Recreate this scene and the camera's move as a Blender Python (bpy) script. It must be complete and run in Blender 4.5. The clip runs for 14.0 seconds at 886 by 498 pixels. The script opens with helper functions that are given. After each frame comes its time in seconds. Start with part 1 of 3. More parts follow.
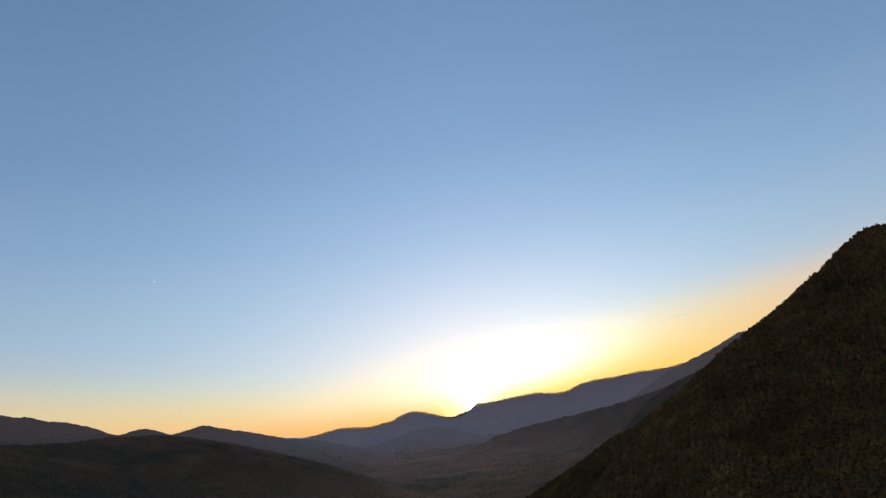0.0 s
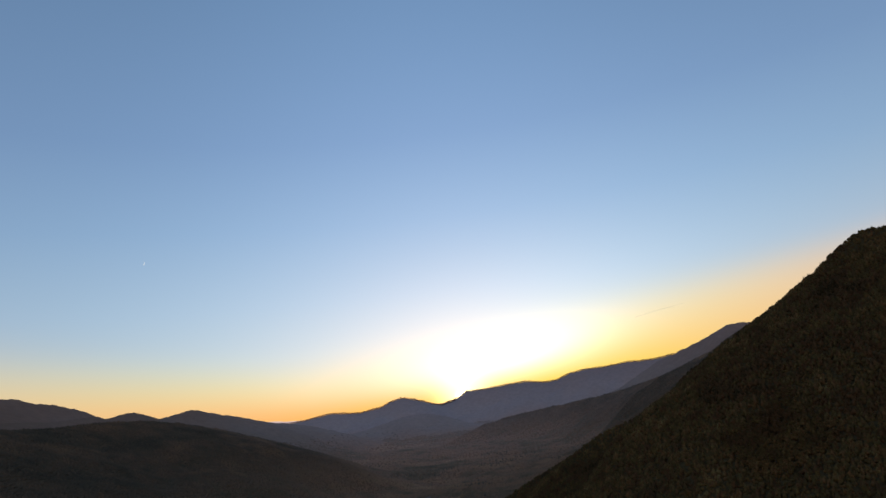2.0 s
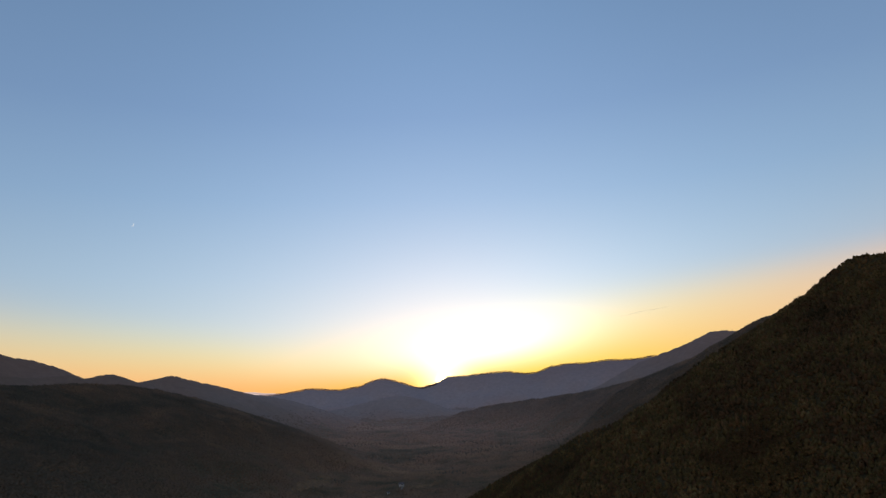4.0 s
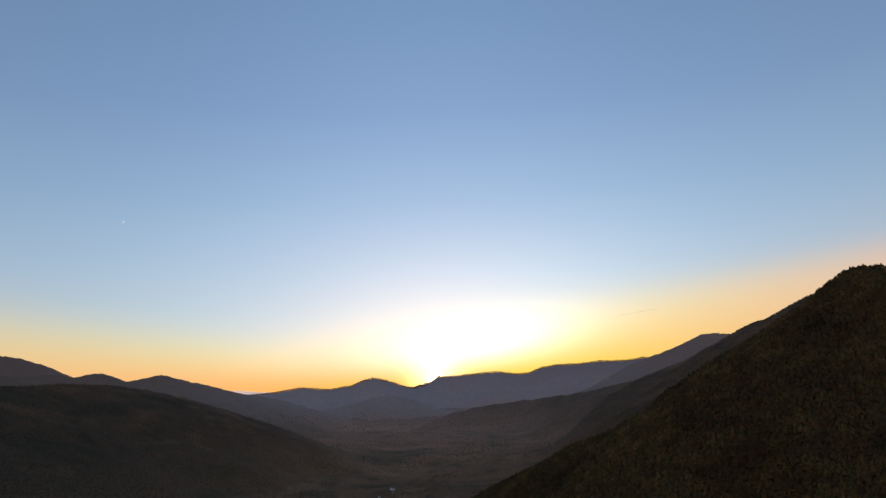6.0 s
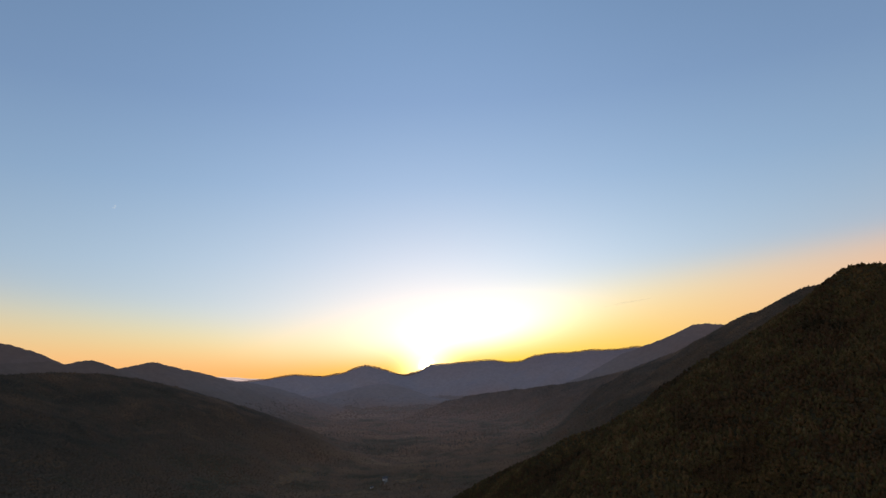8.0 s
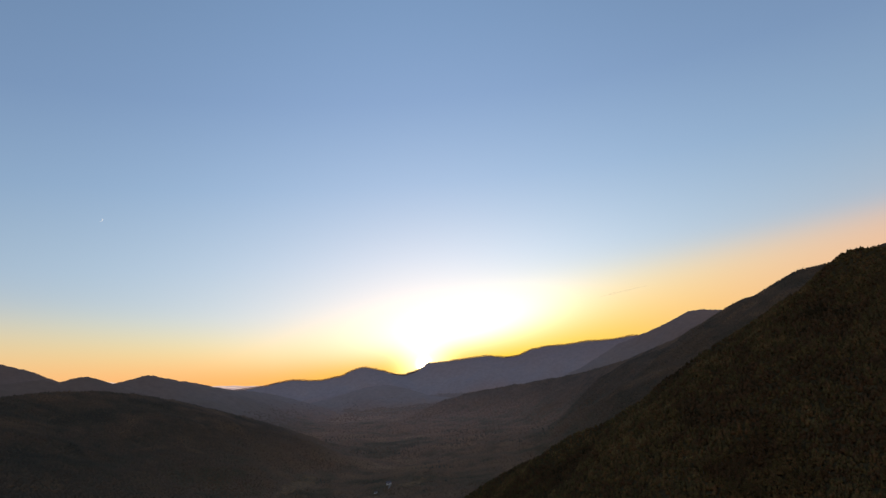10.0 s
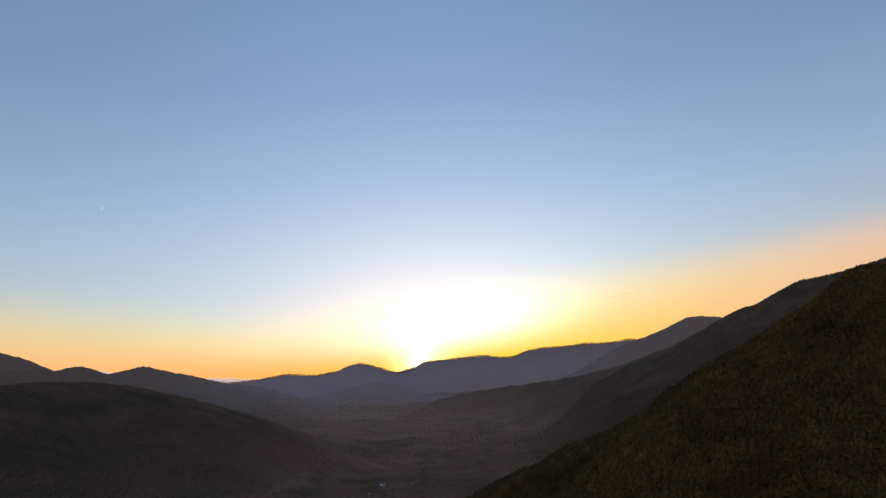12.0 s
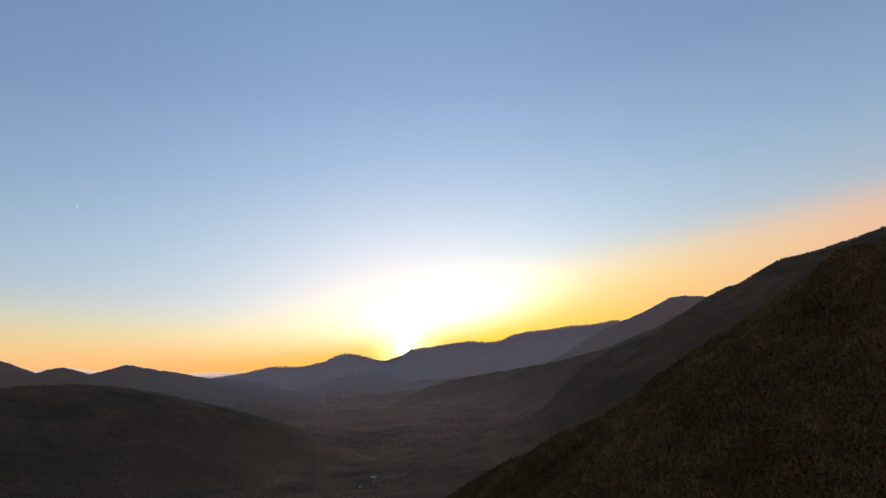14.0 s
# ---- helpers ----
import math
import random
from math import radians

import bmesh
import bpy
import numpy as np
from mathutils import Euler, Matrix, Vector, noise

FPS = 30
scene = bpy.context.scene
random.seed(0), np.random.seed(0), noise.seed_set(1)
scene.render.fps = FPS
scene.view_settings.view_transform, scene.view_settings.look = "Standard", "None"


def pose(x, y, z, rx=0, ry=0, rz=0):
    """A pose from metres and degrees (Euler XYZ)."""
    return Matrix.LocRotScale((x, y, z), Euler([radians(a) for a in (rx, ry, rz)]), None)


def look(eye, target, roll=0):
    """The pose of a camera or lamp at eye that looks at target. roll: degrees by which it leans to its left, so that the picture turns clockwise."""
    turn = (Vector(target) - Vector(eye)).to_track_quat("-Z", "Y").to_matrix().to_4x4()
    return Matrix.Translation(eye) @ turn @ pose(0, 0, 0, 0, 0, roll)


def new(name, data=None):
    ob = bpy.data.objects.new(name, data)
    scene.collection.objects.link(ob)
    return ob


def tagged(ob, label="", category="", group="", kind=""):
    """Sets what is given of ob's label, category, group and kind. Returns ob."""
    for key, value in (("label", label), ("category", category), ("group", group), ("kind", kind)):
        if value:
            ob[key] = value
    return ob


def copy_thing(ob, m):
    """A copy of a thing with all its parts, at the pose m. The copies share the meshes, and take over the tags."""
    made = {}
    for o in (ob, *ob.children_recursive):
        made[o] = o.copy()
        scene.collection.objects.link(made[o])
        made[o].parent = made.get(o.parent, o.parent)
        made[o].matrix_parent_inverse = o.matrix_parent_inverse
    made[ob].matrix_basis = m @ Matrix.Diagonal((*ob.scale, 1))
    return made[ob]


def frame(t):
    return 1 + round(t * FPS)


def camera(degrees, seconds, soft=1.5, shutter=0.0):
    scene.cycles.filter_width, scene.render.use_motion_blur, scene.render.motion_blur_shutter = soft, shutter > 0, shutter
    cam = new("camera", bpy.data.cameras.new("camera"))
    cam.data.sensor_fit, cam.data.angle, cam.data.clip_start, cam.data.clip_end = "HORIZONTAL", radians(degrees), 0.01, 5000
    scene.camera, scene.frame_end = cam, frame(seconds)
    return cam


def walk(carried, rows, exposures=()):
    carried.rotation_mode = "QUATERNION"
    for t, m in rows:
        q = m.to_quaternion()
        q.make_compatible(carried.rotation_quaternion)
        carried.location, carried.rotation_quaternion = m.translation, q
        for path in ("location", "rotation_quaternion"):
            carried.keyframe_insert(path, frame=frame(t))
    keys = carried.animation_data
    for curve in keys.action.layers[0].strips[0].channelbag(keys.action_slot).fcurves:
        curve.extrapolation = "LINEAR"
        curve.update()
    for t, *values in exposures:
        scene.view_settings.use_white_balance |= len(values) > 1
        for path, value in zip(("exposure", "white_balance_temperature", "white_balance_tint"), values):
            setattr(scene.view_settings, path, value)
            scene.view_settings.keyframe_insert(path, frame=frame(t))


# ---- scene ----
# Heights are above the valley floor; the y axis points towards the low sun.
LENS = 69.0
cam = camera(LENS, 14.0, soft=1.5)
GROUND = 160.0
PATH = [
    (0.0, -0.0, 0.0, 0.0, 105.4, 7.77, 2.13), (0.5, -0.21, 0.8, 2.28, 105.24, 7.7, 1.89),
    (1.0, -0.43, 1.61, 4.56, 105.08, 7.54, 1.68), (1.5, -0.66, 2.43, 6.82, 104.89, 7.57, 1.4),
    (2.0, -0.91, 3.27, 9.07, 104.05, 7.0, 1.14), (2.5, -1.18, 4.15, 11.31, 103.51, 6.62, 0.85),
    (3.0, -1.48, 5.09, 13.51, 103.06, 4.96, 0.68), (3.2, -1.62, 5.5, 14.38, 102.75, 3.86, 0.49),
    (5.3, -3.26, 10.13, 23.32, 102.4, 2.42, -1.07), (5.5, -3.42, 10.62, 24.16, 102.45, 2.49, -1.19),
    (6.0, -3.87, 11.95, 26.2, 102.34, 2.42, -1.46), (6.5, -4.34, 13.4, 28.2, 101.71, 2.32, -1.7),
    (7.0, -4.84, 14.97, 30.14, 101.47, 2.2, -1.84), (7.5, -5.35, 16.64, 32.03, 101.28, 2.09, -2.03),
    (8.0, -5.86, 18.41, 33.88, 101.17, 2.08, -2.17), (8.2, -6.07, 19.16, 34.59, 101.11, 2.06, -2.17),
    (10.3, -8.22, 27.33, 41.92, 100.89, 4.99, -2.39), (10.5, -8.42, 28.13, 42.6, 100.96, 4.84, -2.41),
    (11.0, -8.95, 30.15, 44.29, 100.86, 4.15, -2.49), (11.5, -9.48, 32.21, 45.96, 100.78, 3.61, -2.54),
    (12.0, -10.01, 34.27, 47.62, 100.68, 3.22, -2.76), (12.5, -10.55, 36.35, 49.27, 100.61, 2.98, -2.98),
    (13.0, -11.08, 38.42, 50.92, 100.52, 2.87, -3.18), (13.5, -11.6, 40.5, 52.57, 100.4, 2.95, -3.34),
    (14.0, -12.13, 42.57, 54.23, 99.4, 5.16, -3.97),
]
LIGHTING = [(0.0, 0.0, 6420, 10), (3.0, 0.0, 6500, 10.5), (7.0, 0.0, 6650, 12), (14.0, 0.05, 6800, 13)]
walk(cam, [(t, pose(x, y, GROUND + z, rx, ry, rz)) for t, x, y, z, rx, ry, rz in PATH], LIGHTING)

# ---- light: a low sun behind the far ridge, and its sky ----
SUN = Vector((0.0140, 0.99980, 0.0148)).normalized()
SUN_EL, SUN_AZ = math.asin(SUN.z), math.atan2(SUN.x, SUN.y)


class Nodes:
    """Short spellings for building node trees."""

    def __init__(self, tree):
        self.t = tree
        tree.nodes.clear()

    def add(self, kind, inputs=None, operation=None):
        n = self.t.nodes.new(kind)
        if operation:
            n.operation = operation
        for key, value in (inputs or {}).items():
            self.put(n.inputs[key], value)
        return n

    def put(self, socket, value):
        if isinstance(value, bpy.types.NodeSocket):
            self.t.links.new(value, socket)
        else:
            socket.default_value = value

    def math(self, op, a, b=0.0, c=0.0):
        return self.add("ShaderNodeMath", {0: a, 1: b, 2: c}, operation=op).outputs[0]

    def dot(self, a, b):
        return self.add("ShaderNodeVectorMath", {0: a, 1: b}, operation="DOT_PRODUCT").outputs["Value"]

    def mix(self, fac, a, b, blend="MIX"):
        n = self.add("ShaderNodeMix")
        n.data_type, n.blend_type = "RGBA", blend
        for key, value in ((0, fac), (6, a), (7, b)):
            self.put(n.inputs[key], value)
        return n.outputs[2]

    def ramp(self, fac, stops, mode="LINEAR"):
        n = self.add("ShaderNodeValToRGB", {0: fac})
        n.color_ramp.interpolation = mode
        e = n.color_ramp.elements
        while len(e) < len(stops):
            e.new(0.5)
        for k, (p, col) in enumerate(stops):
            e[k].position, e[k].color = p, (*col, 1)
        return n.outputs[0]

    def scale(self, colour, k):
        return self.add("ShaderNodeVectorMath", {0: colour, "Scale": k}, operation="SCALE").outputs[0]

    def plus(self, a, b):
        return self.add("ShaderNodeVectorMath", {0: a, 1: b}, operation="ADD").outputs[0]

    def bell(self, x, width):
        """exp(-(x / width) ** 2)"""
        q = self.math("DIVIDE", x, width)
        return self.math("EXPONENT", self.math("MULTIPLY", self.math("MULTIPLY", q, q), -1.0))


world = bpy.data.worlds.new("dawn_sky")
scene.world = world
world.use_nodes = True
N = Nodes(world.node_tree)
way = N.add("ShaderNodeTexCoord").outputs["Generated"]
dome = N.add("ShaderNodeTexSky")
dome.sky_type, dome.sun_disc, dome.sun_elevation, dome.sun_rotation = "NISHITA", False, SUN_EL, SUN_AZ
dome.air_density, dome.dust_density, dome.ozone_density = 1.0, 1.5, 2.0
sky = dome.outputs[0]
xyz = N.add("ShaderNodeSeparateXYZ", {0: way}).outputs
DEG = 180 / math.pi
elev = N.math("MULTIPLY", N.math("ARCSINE", xyz[2]), DEG)
up = N.math("MAXIMUM", elev, 0.0)
azim = N.math("MULTIPLY", N.math("ARCTAN2", xyz[0], xyz[1]), DEG)
away = N.math("MULTIPLY", N.math("ARCCOSINE", N.math("MINIMUM", N.dot(way, tuple(SUN)), 1.0)), DEG)
turned = N.math("SUBTRACT", azim, SUN_AZ * DEG)
ahead = N.math("MULTIPLY_ADD", N.math("COSINE", N.math("DIVIDE", turned, DEG)), 0.5, 0.5)
body = N.ramp(N.math("DIVIDE", up, 60.0), [
    (0.0, (0.54, 0.63, 0.66)), (0.10, (0.47, 0.62, 0.72)), (0.17, (0.38, 0.55, 0.725)),
    (0.28, (0.265, 0.435, 0.66)), (0.40, (0.195, 0.335, 0.565)), (0.60, (0.148, 0.265, 0.455)), (1.0, (0.09, 0.18, 0.35))])
# the warm haze of the dawn: orange along the ridges, then gold, then cream; deeper over the side of the high ridge,
# bent to fit the camera's view
wing = N.math("MINIMUM", N.math("MAXIMUM", azim, 0.0), 40.0)
depth = N.math("MULTIPLY_ADD", N.math("MINIMUM", N.math("MAXIMUM", N.math("ADD", azim, 15.0), 0.0), 55.0), 0.077, 4.0)
west = N.math("MINIMUM", N.math("MAXIMUM", N.math("SUBTRACT", -12.0, azim), 0.0), 30.0)
depth = N.math("MULTIPLY_ADD", west, 0.08, depth)
level = N.math("DIVIDE", up, depth)
front = N.math("POWER", ahead, 1.5)


def layer(top, power):
    """One where the haze lies, fading out round that share of its depth."""
    q = N.math("POWER", N.math("DIVIDE", level, top), power)
    return N.math("MULTIPLY", N.math("EXPONENT", N.math("MULTIPLY", q, -1.0)), front)


rightward = N.math("POWER", N.math("DIVIDE", wing, 40.0), 1.5)
near_ember = N.math("MULTIPLY", N.bell(N.math("SUBTRACT", turned, 7.5), 17.0), 0.9)
ember = N.mix(near_ember, N.mix(rightward, (1.02, 0.445, 0.145, 1), (0.82, 0.455, 0.24, 1)), (1.06, 0.70, 0.0, 1))
cream = N.mix(N.bell(turned, 11.0), N.mix(rightward, (0.64, 0.67, 0.32, 1), (0.82, 0.48, 0.285, 1)), (0.68, 0.70, 0.66, 1))
# opposite the sun, unseen rosy belt above earth's shadow, added to warm the slopes
rose = N.math("MULTIPLY", N.math("POWER", N.math("SUBTRACT", 1.0, ahead), 1.6), N.bell(up, 26.0))
body = N.mix(rose, N.scale(body, N.math("MULTIPLY_ADD", N.bell(turned, 26.0), 0.235, 0.75)), (0.72, 0.53, 0.47, 1))
air = N.mix(layer(1.12, N.math("MULTIPLY_ADD", rightward, 5.0, 3.9)), body, cream)
# the glare lies a little above the notch where the sun comes up, drawn out along the ridge
across = N.math("SUBTRACT", turned, 3.8)
above = N.math("SUBTRACT", N.math("MULTIPLY_ADD", across, -0.13, elev), 3.1)


def glare(wide, high):
    q = N.math("ADD", N.math("POWER", N.math("DIVIDE", across, wide), 2.0), N.math("POWER", N.math("DIVIDE", above, high), 2.0))
    return N.math("EXPONENT", N.math("MULTIPLY", q, -1.0))


aureole = (N.scale((1.0, 0.97, 0.90), N.math("MULTIPLY", glare(7.6, 2.25), 1.05)))
bright = N.scale((0.54, 0.55, 0.45), N.math("MULTIPLY", glare(14.0, 7.0), 0.33))
wide_glow = N.scale((0.40, 0.53, 0.64), N.math("MULTIPLY", glare(32.0, 17.0), 0.16))
halo = N.scale((1.0, 0.88, 0.55), N.math("MULTIPLY", N.bell(away, 2.0), 1.25))
core = N.scale((1.0, 0.80, 0.45), N.math("MULTIPLY", N.bell(away, 0.40), 16.0))
total = N.plus(N.plus(N.plus(air, N.scale(sky, 0.05)), aureole), N.plus(bright, wide_glow))
total = N.mix(layer(N.math("MULTIPLY_ADD", west, 0.011, N.math("MULTIPLY_ADD", wing, 0.007, 0.58)), 2.0), total, ember)
total = N.plus(total, N.plus(halo, core))
background = N.add("ShaderNodeBackground", {"Color": total, "Strength": 1.0})
N.add("ShaderNodeOutputWorld", {"Surface": background.outputs[0]})

sun = new("sun", bpy.data.lights.new("sun", "SUN"))
sun.data.energy, sun.data.angle, sun.data.color = 2.5, radians(0.53), (1.0, 0.62, 0.32)
sun.matrix_world = look(Vector((0, 3000, 900)), Vector((0, 3000, 900)) - SUN)


# ---- materials ----
def forest(name, stops, grain, relief, islands=0.34, contrast=0.4, rough=0.9, haze_belts=None, upland=None, strong=2.4, summit=None):
    """Foliage: one of several leaf colours a clump, mottled at two scales."""
    m = bpy.data.materials.new(name)
    m.use_nodes = True
    n = Nodes(m.node_tree)
    place = n.add("ShaderNodeNewGeometry")
    big = n.add("ShaderNodeTexNoise", {"Vector": place.outputs["Position"], "Scale": grain * 0.08, "Detail": 4.0}).outputs[0]
    fine = n.add("ShaderNodeTexNoise", {"Vector": place.outputs["Position"], "Scale": grain, "Detail": 5.0, "Roughness": 0.65}).outputs[0]
    stand = n.add("ShaderNodeTexNoise", {"Vector": place.outputs["Position"], "Scale": grain * 0.018, "Detail": 3.0}).outputs[0]
    spread = n.math("SUBTRACT", n.math("ADD", n.math("MULTIPLY", big, 0.5), n.math("MULTIPLY", stand, 0.5)), 0.5)
    if islands:
        pick = n.math("ADD", n.math("MULTIPLY", place.outputs["Random Per Island"], islands), n.math("MULTIPLY_ADD", spread, strong, 0.5 - islands / 2))
    else:
        pick = n.math("MULTIPLY_ADD", n.math("ADD", n.math("MULTIPLY", spread, 0.7), n.math("MULTIPLY", n.math("SUBTRACT", fine, 0.5), 0.3)), 2.4, 0.5)
    colour = n.ramp(pick, stops)
    if upland:  # a second set of tones takes over up the slopes
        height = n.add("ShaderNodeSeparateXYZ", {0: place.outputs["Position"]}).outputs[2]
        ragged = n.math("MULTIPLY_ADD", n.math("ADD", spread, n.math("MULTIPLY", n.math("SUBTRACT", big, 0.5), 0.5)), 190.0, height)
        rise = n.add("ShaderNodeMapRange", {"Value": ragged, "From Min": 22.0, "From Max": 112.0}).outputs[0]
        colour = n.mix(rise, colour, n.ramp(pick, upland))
        if summit:  # tops painted darker, as if clear of the haze at their feet
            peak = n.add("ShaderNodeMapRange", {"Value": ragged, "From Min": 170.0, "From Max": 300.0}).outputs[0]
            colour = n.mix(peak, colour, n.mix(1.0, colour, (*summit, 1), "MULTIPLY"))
    if haze_belts:  # distance haze put into the colour, growing with y, with a ragged border
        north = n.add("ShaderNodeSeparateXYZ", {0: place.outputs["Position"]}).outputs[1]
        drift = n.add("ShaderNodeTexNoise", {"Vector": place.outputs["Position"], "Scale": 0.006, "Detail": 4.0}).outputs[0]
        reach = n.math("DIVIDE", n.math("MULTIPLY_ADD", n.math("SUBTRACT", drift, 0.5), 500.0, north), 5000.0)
        colour = n.mix(1.0, colour, n.ramp(reach, haze_belts), "MULTIPLY")
    colour = n.mix(1.0, colour, n.ramp(fine, [(0.25, (1 - contrast,) * 3), (0.75, (1 + 0.8 * contrast,) * 3)]), "MULTIPLY")
    bump = n.add("ShaderNodeBump", {"Height": fine, "Strength": 0.9, "Distance": relief}).outputs[0]
    leaf = n.add("ShaderNodeBsdfPrincipled", {"Base Color": colour, "Roughness": rough, "Specular IOR Level": 0.0, "Normal": bump}).outputs[0]
    n.add("ShaderNodeOutputMaterial", {"Surface": leaf})
    return m


def plain(name, colour, rough=0.7, spread=0.25, grain=3.0):
    m = bpy.data.materials.new(name)
    m.use_nodes = True
    n = Nodes(m.node_tree)
    place = n.add("ShaderNodeNewGeometry").outputs["Position"]
    fine = n.add("ShaderNodeTexNoise", {"Vector": place, "Scale": grain, "Detail": 4.0}).outputs[0]
    shade = n.ramp(fine, [(0.3, (1 - spread,) * 3), (0.7, (1 + spread,) * 3)])
    c = n.mix(1.0, (*colour, 1), shade, "MULTIPLY")
    b = n.add("ShaderNodeBsdfPrincipled", {"Base Color": c, "Roughness": rough})
    n.add("ShaderNodeOutputMaterial", {"Surface": b.outputs[0]})
    return m


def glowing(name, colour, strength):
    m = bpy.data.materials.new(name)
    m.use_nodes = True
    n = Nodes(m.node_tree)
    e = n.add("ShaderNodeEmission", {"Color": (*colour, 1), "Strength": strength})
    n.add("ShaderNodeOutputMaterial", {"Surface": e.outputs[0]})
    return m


AUTUMN = [(0.0, (0.035, 0.028, 0.014)), (0.20, (0.058, 0.042, 0.020)), (0.36, (0.094, 0.052, 0.025)), (0.48, (0.070, 0.055, 0.023)),
          (0.60, (0.100, 0.075, 0.028)), (0.72, (0.120, 0.066, 0.029)), (0.86, (0.134, 0.101, 0.040)), (1.0, (0.174, 0.132, 0.052))]
NEAR_FOREST = forest("autumn_foliage", AUTUMN, 0.9, 0.2, 0.30, 0.25, strong=2.6)
NEAR_FLOOR = forest("forest_floor", [(0.2, (0.050, 0.042, 0.021)), (0.8, (0.078, 0.062, 0.031))], 0.5, 0.8, 0.0)
# distance haze painted into the base colour: brown near by, paler and greyer up the valley
HAZE_BELTS = [(0.18, (0.138, 0.102, 0.068)), (0.27, (0.176, 0.124, 0.082)), (0.42, (0.258, 0.178, 0.130)), (0.62, (0.350, 0.250, 0.200)),
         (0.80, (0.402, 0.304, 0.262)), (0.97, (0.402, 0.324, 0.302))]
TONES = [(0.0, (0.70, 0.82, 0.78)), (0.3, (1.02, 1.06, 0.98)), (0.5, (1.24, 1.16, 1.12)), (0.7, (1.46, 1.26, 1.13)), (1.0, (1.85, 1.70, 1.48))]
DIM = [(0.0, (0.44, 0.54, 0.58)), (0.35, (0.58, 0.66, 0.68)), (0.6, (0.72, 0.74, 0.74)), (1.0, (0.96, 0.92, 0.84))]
# bluish haze of the far ridges, put into their colour
HAZE_COOL = [(0.2, (0.80, 0.88, 0.95)), (0.8, (0.93, 1.03, 1.09))]
# tints their tops darker, where the painted haze thins out
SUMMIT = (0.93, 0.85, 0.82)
MID_FOREST = forest("valley_foliage", TONES, 0.25, 0.5, 0.2, 0.14, haze_belts=HAZE_BELTS, upland=DIM, strong=4.2)
MID_FLOOR = forest("valley_ground", [(0.2, (0.80, 0.72, 0.62)), (0.8, (1.04, 0.94, 0.82))], 0.06, 1.4, 0.0, 0.2, haze_belts=HAZE_BELTS,
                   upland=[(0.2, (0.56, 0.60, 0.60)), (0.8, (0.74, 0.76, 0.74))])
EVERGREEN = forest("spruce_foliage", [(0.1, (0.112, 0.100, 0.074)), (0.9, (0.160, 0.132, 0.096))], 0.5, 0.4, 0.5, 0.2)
FAR_FOREST = forest("haze_tinted_forest", [(0.2, (0.90, 0.86, 0.84)), (0.8, (1.14, 1.05, 0.99))], 0.045, 0.8, 0.0, 0.08, haze_belts=HAZE_BELTS, upland=HAZE_COOL, summit=SUMMIT)


# ---- the shape of the land ----
def lattice(i, j, seed):
    h = np.sin(i * 127.1 + j * 311.7 + seed * 74.7) * 43758.5453
    return h - np.floor(h)


def swell(x, y, size, seed):
    """Smooth noise from -1 to 1 with features of that size in metres."""
    u, v = x / size, y / size
    i, j = np.floor(u), np.floor(v)
    a, b = u - i, v - j
    a, b = a * a * (3 - 2 * a), b * b * (3 - 2 * b)
    low = lattice(i, j, seed) * (1 - a) + lattice(i + 1, j, seed) * a
    high = lattice(i, j + 1, seed) * (1 - a) + lattice(i + 1, j + 1, seed) * a
    return 2 * (low * (1 - b) + high * b) - 1


# crest lines (x, y, height), the steepness of their flanks, and the look of what grows there
CRESTS = {}
CRESTS["near_spur"] = (0.68, 4.0, [(550, -300, 232), (510, 0, 246), (458, 290, 262), (395, 516, 274.5), (372, 531, 276.5), (357, 535, 276.5), (340, 533, 267),
        (323, 549, 250), (309, 572, 236), (292, 594, 222), (276, 613, 211), (237, 659, 182), (217, 681, 163), (186, 714, 139),
        (152, 745, 125), (123, 754, 107), (108, 812, 93), (61, 827, 70), (12, 845, 40)])
CRESTS["right_mid"] = (0.55, 2, [(1085, 760, 425), (972, 1037, 402), (960, 1144, 390), (941, 1237, 381), (922, 1290, 373), (906, 1339, 365), (869, 1420, 363),
        (856, 1456, 350), (837, 1536, 327), (816, 1605, 317), (803, 1657, 305), (781, 1767, 268), (749, 1890, 241), (690, 2126, 196),
        (595, 2342, 164), (469, 2545, 142), (338, 2718, 127), (207, 2832, 111), (110, 2790, 93), (30, 2710, 70), (-44, 2600, 45), (-105, 2500, 24)])
CRESTS["left_near"] = (0.42, 2, [(-762, 881, 233), (-758, 1075, 229), (-749, 1201, 227), (-713, 1314, 231), (-666, 1395, 227), (-614, 1494, 212), (-564, 1599, 188),
        (-474, 1711, 146), (-374, 1777, 101), (-259, 1797, 51)])
CRESTS["left"] = (0.45, 1, [(-1323, 1519, 283), (-1253, 1766, 287), (-1169, 1940, 276), (-1115, 2029, 284), (-1089, 2055, 272), (-1039, 2114, 287), (-1020, 2168, 275),
        (-1010, 2216, 256), (-999, 2309, 268), (-950, 2401, 282), (-899, 2542, 258), (-843, 2707, 231), (-816, 2851, 214), (-787, 3015, 202),
        (-688, 3141, 174), (-577, 3265, 128)])
CRESTS["centre_mid"] = (0.40, 0, [(-945, 3162, 48), (-816, 3301, 74), (-663, 3386, 95), (-441, 3472, 126), (-295, 3538, 159), (-191, 3595, 168), (-87, 3599, 145),
        (28, 3550, 95), (161, 3396, 38)])
CRESTS["far_left"] = (0.50, 0, [(-1694, 2053, 440), (-1602, 2164, 413), (-1539, 2233, 391), (-1504, 2269, 383), (-1486, 2293, 370), (-1468, 2316, 367), (-1442, 2344, 361),
        (-1421, 2369, 352), (-1398, 2388, 340), (-1382, 2403, 338), (-1368, 2417, 327), (-1351, 2433, 311), (-1306, 2479, 282), (-1191, 2548, 240)])
